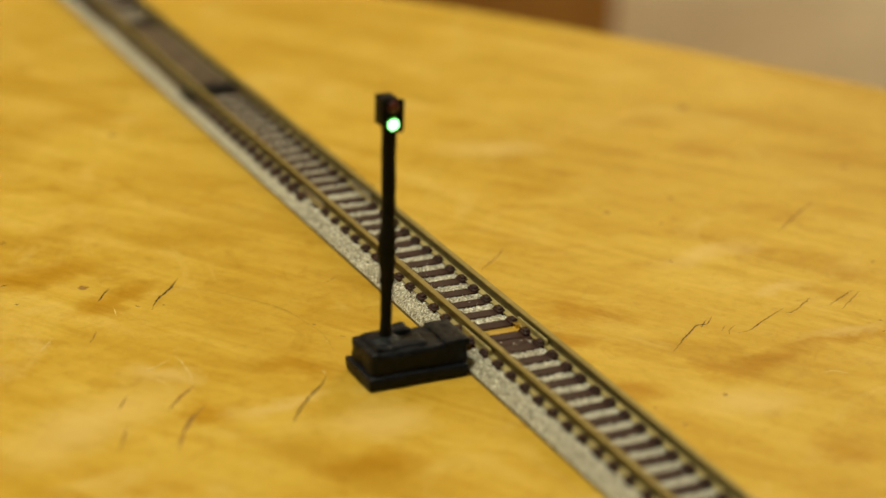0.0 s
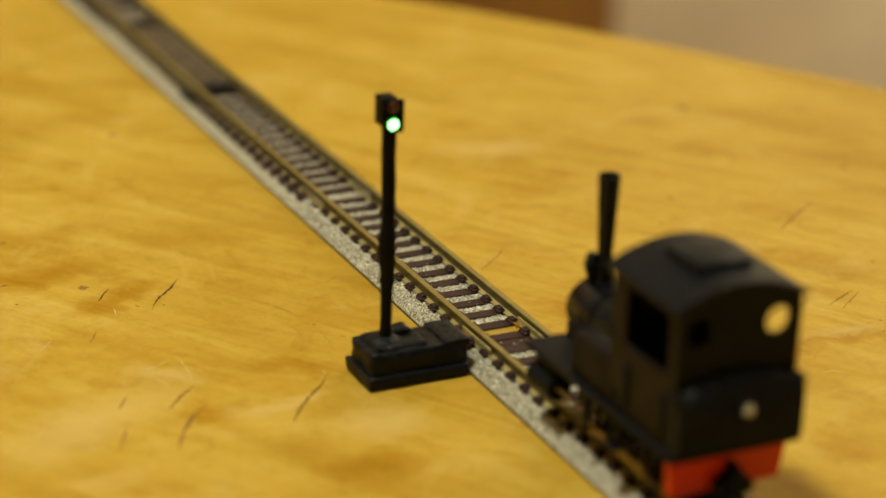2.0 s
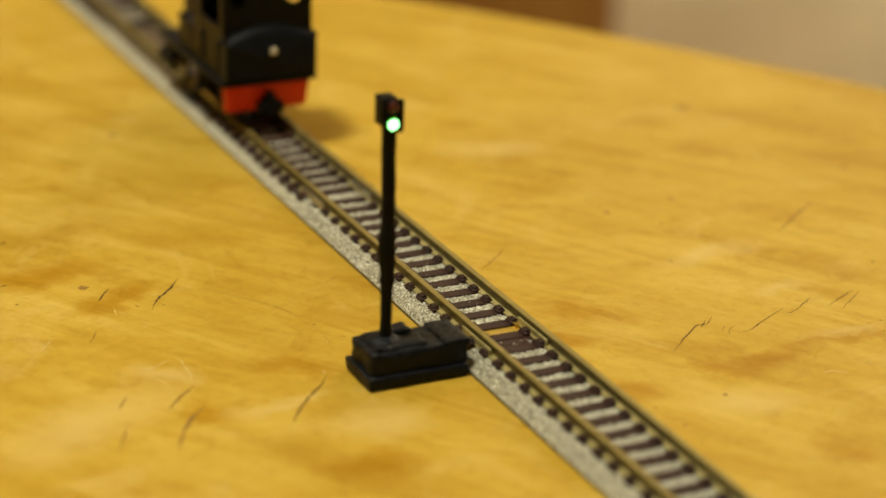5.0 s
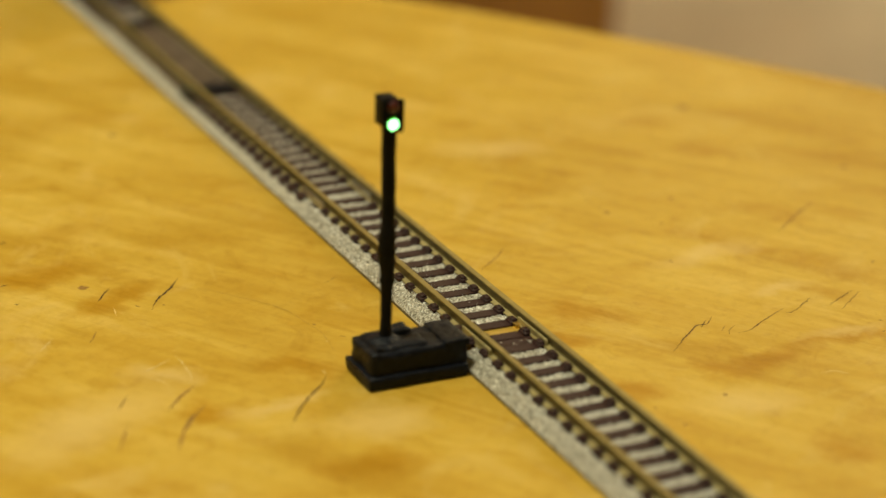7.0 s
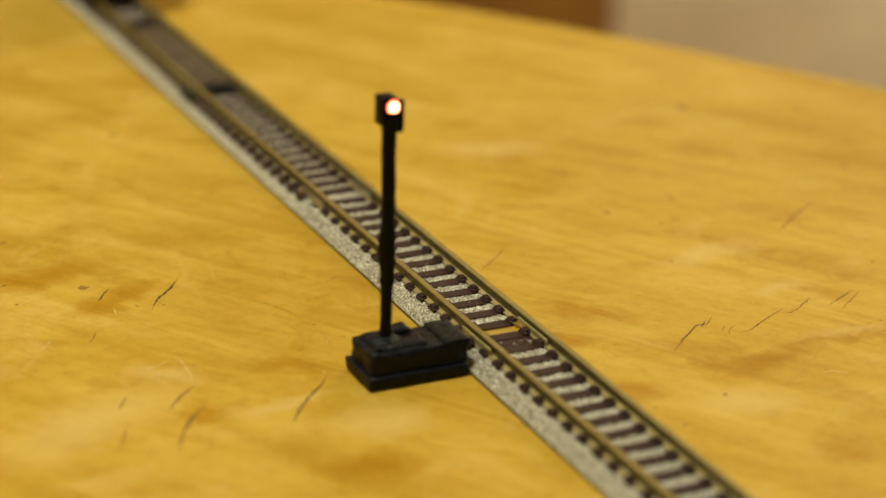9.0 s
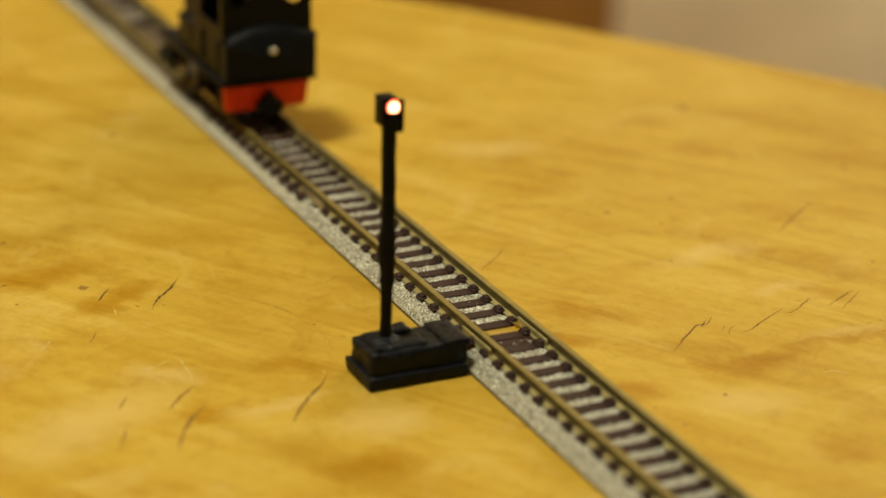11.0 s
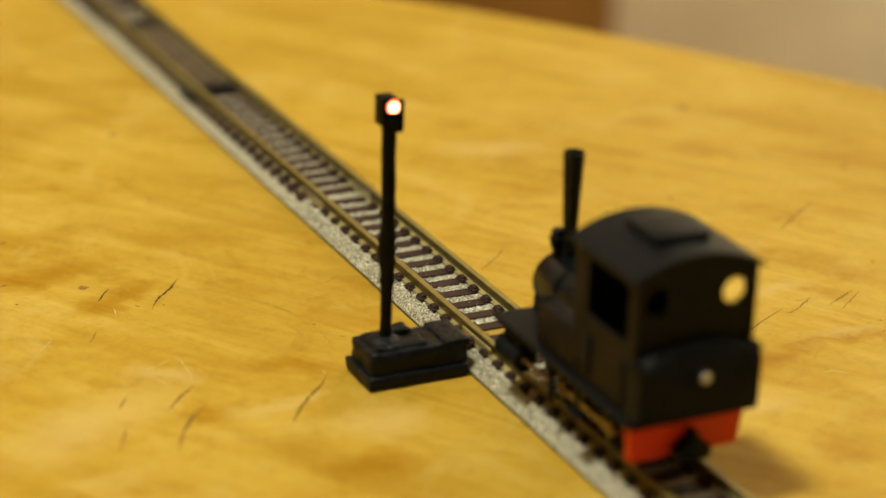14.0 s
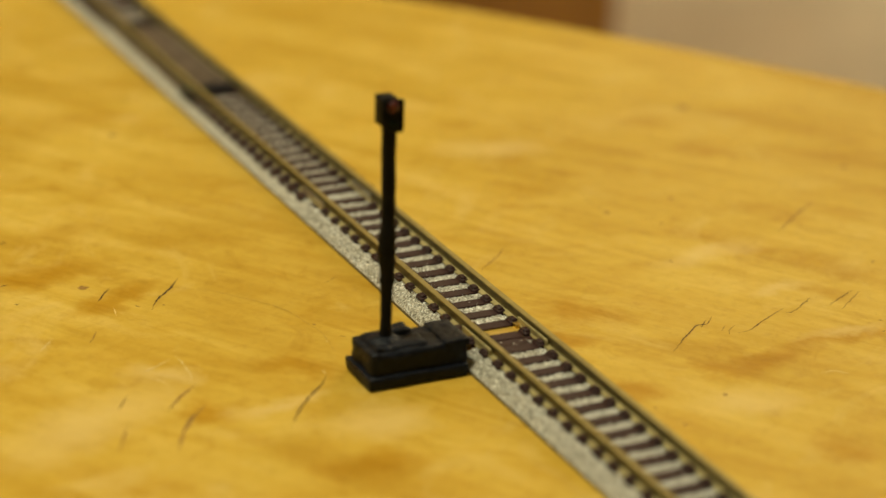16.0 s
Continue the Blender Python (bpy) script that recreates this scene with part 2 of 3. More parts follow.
def build_room():
    x0, x1, y0, y1 = ROOM
    for name, dims, mat, label, cat in (
            ("floor", (x0, x1, y0, y1, DROP - 60, DROP), FLOOR, "grey-brown floor of the room", "floor"),
            ("ceiling", (x0, x1, y0, y1, HIGH, HIGH + 60), WALL, "plain pale ceiling", "ceiling"),
            ("wall_east", (x1, x1 + 90, y0, y1, DROP, HIGH), WALL, "plain beige painted wall behind the table", "wall"),
            ("wall_west", (x0 - 90, x0, y0, y1, DROP, HIGH), WALL, "plain beige painted wall", "wall"),
            ("wall_south", (x0 - 90, x1 + 90, y0 - 90, y0, DROP, HIGH), WALL, "plain beige painted wall behind the table", "wall"),
            ("wall_north", (x0 - 90, x1 + 90, y1, y1 + 90, DROP, HIGH), WALL, "plain beige painted wall", "wall")):
        tagged(box_part(name, dims, mat), label, cat, kind="structure")


build_room()


def build_table():
    t = thing("table", "round yellow varnished pine table with cracks and scuffs", "table")
    cx, cy = TABLE_CENTRE
    bm = bmesh.new()
    n = 256
    rows = []
    for r, z in ((TABLE_RADIUS - 6, -28), (TABLE_RADIUS, -24), (TABLE_RADIUS, -4), (TABLE_RADIUS - 1.2, -1.2), (TABLE_RADIUS - 4, 0)):
        rows.append([bm.verts.new((cx + r * math.cos(a), cy + r * math.sin(a), z)) for a in (2 * math.pi * k / n for k in range(n))])
    for lo, hi in zip(rows, rows[1:]):
        for k in range(n):
            bm.faces.new((lo[k], lo[(k + 1) % n], hi[(k + 1) % n], hi[k]))
    bm.faces.new(rows[0][::-1])
    bm.faces.new(rows[-1])
    top = part("tabletop", bm, WOOD, t)
    for a in (45, 135, 225, 315):
        x, y = cx + 560 * math.cos(radians(a)), cy + 560 * math.sin(radians(a))
        bm = bmesh.new()
        add_tube(bm, (x, y, DROP), (x, y, -28), 24, 34)
        part("leg", bm, WOOD, t)
    return t, top


table, tabletop = build_table()


def add_crack(bm, points, width, z=0.05):
    """A thin tapering crack through a few turning points, its edges jagged."""
    line = []
    for a, b in zip(points, points[1:]):
        a, b = Vector(a), Vector(b)
        n = max(2, int((b - a).length / 0.45))
        line += [a.lerp(b, k / n) for k in range(n)]
    line.append(Vector(points[-1]))
    for _ in range(3):
        line = [line[0]] + [(p + q * 2 + r) / 4 for p, q, r in zip(line, line[1:], line[2:])] + [line[-1]]
    rows = []
    for k, c in enumerate(line):
        d = (line[min(k + 1, len(line) - 1)] - line[max(k - 1, 0)]).normalized()
        side = Vector((-d.y, d.x))
        u = k / (len(line) - 1)
        w = max(0.03, 0.95 * width * min(1, 4 * u, 3 * (1 - u)) * random.uniform(0.4, 1.15) / 2)
        c = c + side * random.uniform(-0.1, 0.1)
        rows.append((bm.verts.new((*(c - side * w), z)), bm.verts.new((*(c + side * w), z))))
    for (p, q), (r, t) in zip(rows, rows[1:]):
        bm.faces.new((p, q, t, r))


def build_cracks():
    """Cracks, stained cracks, pale scuffs and specks of dirt in the table's varnish."""
    for points, w in (
            (((51, 39.9), (47, 42.8), (44.5, 45.3), (41.9, 47.3), (39.5, 48.4)), 0.46), (((51.1, 52.4), (49.1, 54), (45.9, 56.1)), 0.34),
            (((4.5, 30.8), (1.5, 32.8), (-1.6, 36.1), (-5.4, 39.3), (-10.1, 42.4)), 0.42),
            (((1.3, -39.3), (-1.5, -36.7), (-0.6, -35.3), (-4.3, -30.6), (-8.8, -25.6)), 0.34),
            (((-0.2, -52.9), (-3.2, -47.3), (-6.3, -41.8), (-6.2, -39.7)), 0.26), (((2.2, -60.4), (-1.7, -54.7)), 0.24),
            (((2, -69), (-2.2, -61.1)), 0.26), (((0.9, -69.7), (-4.3, -62.4)), 0.18), (((42.4, 50.4), (41.4, 50)), 0.3),
            (((50.2, 69.4), (50.1, 68.5)), 0.3), (((78.3, 64.7), (78.6, 63.4)), 0.4), (((58.8, 69.7), (58.8, 68.3)), 0.4), (((-15, -63), (-14.9, -64)), 0.3)):
        bm = bmesh.new()
        add_crack(bm, points, w)
        part("crack", bm, CRACK, tabletop, smooth=False)
    for points, w in (
            (((8.8, 51.3), (6.3, 54.4), (1.9, 58.1)), 0.55), (((1.5, 52.1), (-1.7, 55.4), (-5.7, 58.1), (-11.5, 60.9)), 0.75), (((9.1, 62.3), (4.9, 65)), 0.4),
            (((-0.6, 65.2), (-8.2, 69)), 0.4), (((34.2, 59.7), (30.3, 62)), 0.3), (((42.1, -88.3), (37.3, -81.1), (30.5, -72.3)), 0.5),
            (((42.9, -20.5), (39.2, -17.1), (34.4, -11.3)), 0.3)):
        bm = bmesh.new()
        add_crack(bm, points, w)
        part("stained_crack", bm, STAIN, tabletop, smooth=False)
    for points, w in (
            (((-4.6, -37.7), (-4, -38.2), (-3, -39.4)), 0.13), (((-6.1, -38.2), (-4.4, -39.2), (-3.4, -41)), 0.12), (((-1.9, -35.3), (0.4, -37.7)), 0.2),
            (((-1.8, -52.4), (-2.5, -52.8), (-1.5, -54.9)), 0.2), (((-10.7, -65.5), (-11.2, -66)), 0.25), (((17.8, 23), (17, 22.2)), 0.22), (((39.8, 16.6), (41.4, 13.6)), 0.14)):
        bm = bmesh.new()
        add_crack(bm, points, w)
        part("hairline_crack", bm, CRACK, tabletop, smooth=False)
    for points, w in ((((47.1, 41.7), (43.2, 35.9), (35.9, 30.2), (30.7, 27.1), (19.9, 25.2), (12.3, 26)), 0.13), (((62.2, -47.1), (54, -46.6), (48.8, -46.8)), 0.28),
                      (((41.4, 13.6), (38, 6), (32, 0)), 0.12)):
        bm = bmesh.new()
        add_crack(bm, points, w)
        part("scratch", bm, SCRATCH, tabletop, smooth=False)
    for points, w in ((((-24.9, -43.8), (-24.7, -46.4), (-26.8, -48)), 0.5), (((16.3, 58.2), (17.7, 54.9), (19.5, 52)), 0.4), (((14.5, 57.2), (10.9, 54.8)), 0.45),
                      (((20.6, 50.7), (16.3, 50.4), (11.9, 50.8), (9.7, 51.9)), 0.35), (((15.2, 55.8), (13.2, 53.4)), 0.25), (((5.6, -55), (4.8, -55.8)), 0.3), (((42.8, 54.1), (39.3, 54.8)), 0.22),
                      (((29.8, 70.6), (34.3, 67)), 0.3), (((16.8, 25.9), (16.2, 25.7)), 0.3), (((5.1, 30.8), (6.6, 30.5)), 0.25), (((-4.2, 47.2), (-3.2, 39.4)), 0.3)):
        bm = bmesh.new()
        add_crack(bm, points, w)
        part("scuff", bm, WEAR, tabletop, smooth=False)
    for x, y, r in ((102.5, -94.9, 1.5), (53.8, -62.6, 0.6), (42.5, -53.9, 0.45), (25.6, -45.7, 0.4), (11.6, -80.5, 0.4), (56.8, -105.9, 0.9), (-25.8, -25, 0.45),
                    (-25.7, -12.2, 0.35), (-32.4, -13.5, 0.35), (53, 56.5, 1.0), (51.6, -47, 0.7), (129.1, 27.9, 0.9), (23.6, 25.2, 0.3), (40.8, 45.9, 0.25)):
        bm = bmesh.new()
        n = 11
        bm.faces.new([bm.verts.new((x + r * random.uniform(0.6, 1.1) * math.cos(2 * math.pi * k / n), y + r * random.uniform(0.6, 1.1) * math.sin(2 * math.pi * k / n), 0.05))
                      for k in range(n)])
        part("speck", bm, STAIN, tabletop, smooth=False)


build_cracks()

# ---- track ----
PITCH, RAIL_TOP, SLEEPER_TOP, GAUGE = 4.666, 4.7, 2.75, 9.0


def rail_outline(y, side):
    """The section of a rail whose inner face stands at half the gauge."""
    c = side * (GAUGE / 2 + 0.56)
    t, b = RAIL_TOP, SLEEPER_TOP - 0.05
    half = [(1.25, b), (1.25, b + 0.2), (0.42, b + 0.42), (0.40, t - 0.75), (0.54, t - 0.5), (0.54, t - 0.1), (0.46, t)]
    return [(c + u, v) for u, v in half] + [(c - u, v) for u, v in reversed(half)]


def sleeper_meshes(half, reach, big):
    """A sleeper with its corners taken off, and one of the four chairs that hold the rails on it."""
    bm = bmesh.new()
    add_box(bm, -half, half, -reach, reach, 2.25, SLEEPER_TOP, 0.12, 1)
    if big > 1.3:
        for side in (-1, 1):
            add_box(bm, -half - 0.2, half + 0.2, min(side * 5.7, side * reach), max(side * 5.7, side * reach), 1.75, SLEEPER_TOP + 0.22, 0.15, 1)
    wood = mesh_of("sleeper", bm, SLEEPER)
    bm = bmesh.new()
    add_box(bm, -0.95 * big, 0.95 * big, -0.68 * big, 0.68 * big, -0.1, 0.42, 0.2, 1)
    add_box(bm, -0.68 * big, 0.68 * big, -0.52 * big, 0.52 * big, 0.25, 0.82, 0.22, 1)
    return wood, mesh_of("rail_chair", bm, SLEEPER)


JOINT = 71.7
SLEEPER_MESHES = sleeper_meshes(1.2, 6.9, 1.18)
BROAD_MESHES = sleeper_meshes(1.34, 7.75, 1.34)


def put_sleeper(t, x, meshes=SLEEPER_MESHES):
    s = new("sleeper", meshes[0])
    s.parent = t
    s.location.x = x * MM
    for side in (-1, 1) if abs(x - JOINT) > 4 else ():
        for off in (-1, 1):
            c = new("rail_chair", meshes[1])
            c.parent = s
            c.location = (random.uniform(-0.08, 0.08) * MM, side * (6.3 if off > 0 else 3.6) * MM, SLEEPER_TOP * MM)


def ballast_mesh(x0, x1, step, top):
    """The moulded roadbed with a rough, faceted top and shoulders."""
    rng = np.random.default_rng(int(abs(x0) * 7) + 3)
    ys = [-9.25, -9.25]
    zs = [0.0, 0.55]
    k = max(4, int(2.6 / step))
    for i in range(1, k + 1):
        u = i / k
        ys.append(-9.25 + 1.9 * u), zs.append(0.55 + (top - 0.76) * u ** 0.85)
    m = max(8, int(14.7 / step))
    for i in range(1, m):
        ys.append(-7.35 + 14.7 * i / m), zs.append(top)
    for i in range(k, -1, -1):
        u = i / k
        ys.append(9.25 - 1.9 * u), zs.append(0.55 + (top - 0.76) * u ** 0.85)
    ys.append(9.25), zs.append(0.0)
    ys, zs = np.array(ys), np.array(zs)
    n = max(2, int((x1 - x0) / step))
    xs = np.linspace(x0, x1, n + 1)
    gx, gy = np.meshgrid(xs, ys, indexing="ij")
    gz = np.tile(zs, (n + 1, 1))
    loose = np.ones_like(gz)
    loose[:, :2] = loose[:, -2:] = 0
    gx = gx + rng.normal(0, step * 0.22, gx.shape) * loose
    gx[0], gx[-1] = x0, x1
    gy = gy + rng.normal(0, step * 0.22, gx.shape) * loose
    coarse = rng.normal(0, 1, gz.shape)
    coarse = (coarse + np.roll(coarse, 1, 0) + np.roll(coarse, 1, 1) + np.roll(coarse, (1, 1), (0, 1))) / 2
    rough = 0.105 if step < 0.28 else 0.05
    gz = gz + loose * rough * (coarse + rng.normal(0, 0.55, gz.shape))
    verts = np.stack([gx, gy, gz], -1).reshape(-1, 3) * MM
    c = len(ys)
    i, j = np.meshgrid(np.arange(n), np.arange(c - 1), indexing="ij")
    a = (i * c + j).ravel()
    quads = np.stack([a, a + c, a + c + 1, a + 1], -1)
    tris = np.concatenate([quads[:, [0, 1, 2]], quads[:, [0, 2, 3]]])
    faces = tris.tolist() + [list(range(c))[::-1], list(range(n * c, n * c + c))]
    data = bpy.data.meshes.new("roadbed")
    data.from_pydata(verts.tolist(), [], faces)
    data.materials.append(BALLAST)
    data.materials.append(BED_EDGE)
    edge = (j.ravel() == 0) | (j.ravel() == c - 2)
    data.polygons.foreach_set("material_index", np.concatenate([edge, edge, [True, True]]).astype(np.int32))
    data.update()
    return data


def build_section(x0, x1, sleepers, step, label, bed0=None, bed1=None, top=2.46, meshes=SLEEPER_MESHES):
    t = thing("track_section", label, "model track", "straight model railway track")
    bed = new("roadbed", ballast_mesh(x0 if bed0 is None else bed0, x1 if bed1 is None else bed1, step, top))
    bed.parent = t
    tagged(bed, "pale grey moulded ballast")
    for side in (-1, 1):
        bm = bmesh.new()
        add_prism(bm, rail_outline(0, side), x0 + 0.04, x1 - 0.04)
        for f in bm.faces:
            # foot, upward head faces, then sides in the colour with shade painted in
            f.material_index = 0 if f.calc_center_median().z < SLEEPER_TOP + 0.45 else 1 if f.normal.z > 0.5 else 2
        part("rail", bm, [RAIL, RAIL_HEAD, RAIL_WEB_SHADED], t)
    for x in sleepers:
        put_sleeper(t, x, meshes)
    return t


def run(first, last, step=PITCH):
    n = int(round(abs(last - first) / step))
    return [first + (last - first) * k / n for k in range(n + 1)]


def build_joiners(t, x, metal, ends=(-1, 1)):
    for side in ends:
        c = side * (GAUGE / 2 + 0.6)
        bm = bmesh.new()
        for s in (-1, 1):
            add_box(bm, x - 5.2, x + 5.2, c + s * 0.86 - 0.2, c + s * 0.86 + 0.2, SLEEPER_TOP + 0.1, SLEEPER_TOP + 1.25, 0.08, 1)
        add_box(bm, x - 4.6, x + 4.6, c - 0.7, c + 0.7, SLEEPER_TOP - 0.22, SLEEPER_TOP - 0.06)
        part("rail_joiner", bm, metal, t)


def build_track():
    near = build_section(-139.6, 0.8, run(-2.95, -138.3), 0.2, "model track with grey ballast, brown sleepers, brassy rails", bed1=0.3)
    mid = build_section(0.8, 72.2, run(2.1, 69.4), 0.2, "short model track with its end open beside the signal", bed0=8.6)
    build_joiners(mid, JOINT, JOINER)
    build_joiners(near, 0.8, RAIL)
    box_part("joint_plate", (-1.9, 0.9, -3.9, 3.9, 1.9, 2.62), SLEEPER, near, "", 0.1)
    box_part("feeder_strip", (3.25, 5.75, -4.4, 8.7, 2.2, 2.42), STRIP, mid, "ochre feeder strip across the joint", 0.06)
    for y in (-5.9, -3.6):
        box_part("contact_clip", (4.6, 7.6, y - 0.45, y + 0.45, 2.4, 3.1), BRASS, mid, "bright brass contact", 0.1)
    build_section(72.2, 141.6, run(75.2, 140.0), 0.3, "model track with grey ballast and broad brown sleepers", top=2.42, meshes=BROAD_MESHES)
    rerail = build_section(141.6, 214.0, [], 0.4, "model track with a brown deck between its rails")
    bm = bmesh.new()
    add_box(bm, 141, 196, -3.7, 3.7, 2.0, 3.9, 0.3)
    part("deck", bm, DECK, rerail)
    for s in (-1, 1):
        bm = bmesh.new()
        add_prism(bm, [(s * 6.3, 2.0), (s * 6.3, 3.7), (s * 6.9, 3.4), (s * 7.4, 2.0)], 145, 198)
        part("side_ramp", bm, DECK, rerail)
        box_part("ramp_end", (138.0, 145.5, min(s * 6.3, s * (7.9 if s > 0 else 6.9)), max(s * 6.3, s * (7.9 if s > 0 else 6.9)), 1.9, 3.6), BLACK_PLASTER, rerail, "", 0.2)
    for x in (142.0, 193.0):
        box_part("deck_end", (x - 2.2, x + 3.2, -3.75, 3.75, 2.0, 4.05), BLACK_PLASTER, rerail, "nearly black deck end", 0.3)
    for x in run(201.5, 212.5):
        put_sleeper(rerail, x, BROAD_MESHES)
    build_section(214.0, 284.0, run(216.4, 281.7), 0.6, "model track with grey ballast and brown sleepers", top=2.42, meshes=BROAD_MESHES)
    build_section(-280.0, -139.6, run(-141.9, -277.6), 0.8, "model track with grey ballast and brown sleepers")


build_track()


# ---- signal ----
POST = (1.3, 22.2)


def rough_box(bm, dims, bevel, jitter, cuts=5):
    """A hand-made block: a box with rounded edges, uneven faces."""
    add_box(bm, *dims, bevel, 2)
    bm.verts.ensure_lookup_table()
    bmesh.ops.subdivide_edges(bm, edges=[e for e in bm.edges if e.calc_length() > 1.5], cuts=cuts, use_grid_fill=True)
    for v in bm.verts:
        v.co += noise.noise_vector(v.co * 0.45) * jitter * 1.3 + noise.noise_vector(v.co * 1.3) * jitter * 0.7


def build_signal():
    t = thing("signal", "hand-made black two-light model railway signal on a black base", "model signal")
    bm = bmesh.new()
    rough_box(bm, (-4.2, 6.0, 9.6, 27.0, 0.12, 2.25), 0.4, 0.14)
    part("plinth", bm, BLACK_PLASTER, t, "uneven black plinth")
    bm = bmesh.new()
    rough_box(bm, (-3.4, 5.3, 9.4, 26.3, 1.4, 5.95), 0.8, 0.2)
    box = part("relay_box", bm, BLACK_PLASTER, t, "uneven black box with a raised lid")
    bm = bmesh.new()
    rough_box(bm, (-2.5, 4.7, 16.2, 25.2, 5.2, 6.5), 0.6, 0.26, 4)
    part("lid", bm, BLACK_PLASTER, box)
    bm = bmesh.new()
    rough_box(bm, (1.8, 5.0, 17.2, 21.6, 5.8, 7.2), 0.65, 0.2, 3)
    part("lump", bm, BLACK_PLASTER, box)
    bm = bmesh.new()
    add_lathe(bm, [(2.9, 6.2), (2.5, 6.55), (1.9, 6.75), (1.3, 7.1)], Matrix.Translation((POST[0], POST[1], 0)), 24)
    part("post_foot", bm, BLACK_PLASTER, box)
    bm = bmesh.new()
    rough_box(bm, (-3.45, 5.3, 9.3, 13.7, 5.0, 6.3), 0.35, 0.12, 3)
    part("end_cap", bm, BLACK_PLASTER, box)
    px, py = POST
    bm = bmesh.new()
    add_lathe(bm, [(1.3, 6.2), (1.06, 7.2), (0.98, 9), (0.98, 13), (1.02, 15.6), (1.3, 16.4), (1.12, 17.4), (1.18, 18.6), (1.42, 19.6), (1.34, 20.6), (1.5, 21.6), (1.3, 22.4), (1.46, 23.6), (1.3, 24.6), (1.18, 25.8),
                   (1.12, 29), (1.16, 33), (1.12, 37), (1.17, 40), (1.18, 42.6)], Matrix.Translation((px, py - 0.2, 0)), 24)
    for v in bm.verts:
        v.co += Vector((noise.noise(v.co * 0.2), noise.noise(v.co * 0.2 + Vector((9, 3, 1))), 0)) * 0.24 + noise.noise_vector(v.co * 0.9) * 0.07
    part("post", bm, BLACK_POST, t, "black post with wrapped joints")
    # housing: an open-fronted block with two round wells
    hx, hy, zr, zg = px - 1.6, py - 0.2, 45.45, 42.65
    bm = bmesh.new()
    add_box(bm, hx + 0.35, px + 1.7, hy - 0.85, hy + 1.75, 42.3, 46.85, 0.15)
    housing = part("housing", bm, BLACK_POST, t, "square black lamp housing")
    bm = bmesh.new()
    add_box(bm, hx, hx + 0.5, hy - 1.75, hy + 1.5, 41.3, 46.55, 0.08, 1)
    plate = part("face_plate", bm, BLACK_POST, housing)
    bm = bmesh.new()
    for z, r in ((zr, 1.12), (zg, 1.02)):
        add_tube(bm, (hx - 1, hy, z), (hx + 0.45, hy, z), r, n=28)
    cut(plate, part("tool", bm, BLACK_POST))
    lamps = []
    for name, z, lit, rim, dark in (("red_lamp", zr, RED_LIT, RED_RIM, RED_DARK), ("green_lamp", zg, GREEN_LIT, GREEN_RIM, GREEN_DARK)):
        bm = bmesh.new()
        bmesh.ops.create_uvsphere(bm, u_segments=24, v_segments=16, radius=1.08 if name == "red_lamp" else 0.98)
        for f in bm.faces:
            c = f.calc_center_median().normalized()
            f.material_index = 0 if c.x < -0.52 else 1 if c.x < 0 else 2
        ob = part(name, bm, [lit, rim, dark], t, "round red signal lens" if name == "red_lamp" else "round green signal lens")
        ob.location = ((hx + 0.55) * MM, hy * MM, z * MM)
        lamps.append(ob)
    return t, lamps


signal, (red_lamp, green_lamp) = build_signal()


# ---- locomotive ----
AXLES, WHEEL_R, CRANK = (9.5, 23.5), 4.0, 1.5


def arch(half, z_side, z_mid, n=14):
    return [(half * (1 - 2 * k / n), z_side + (z_mid - z_side) * (1 - (1 - 2 * k / n) ** 2)) for k in range(n + 1)]


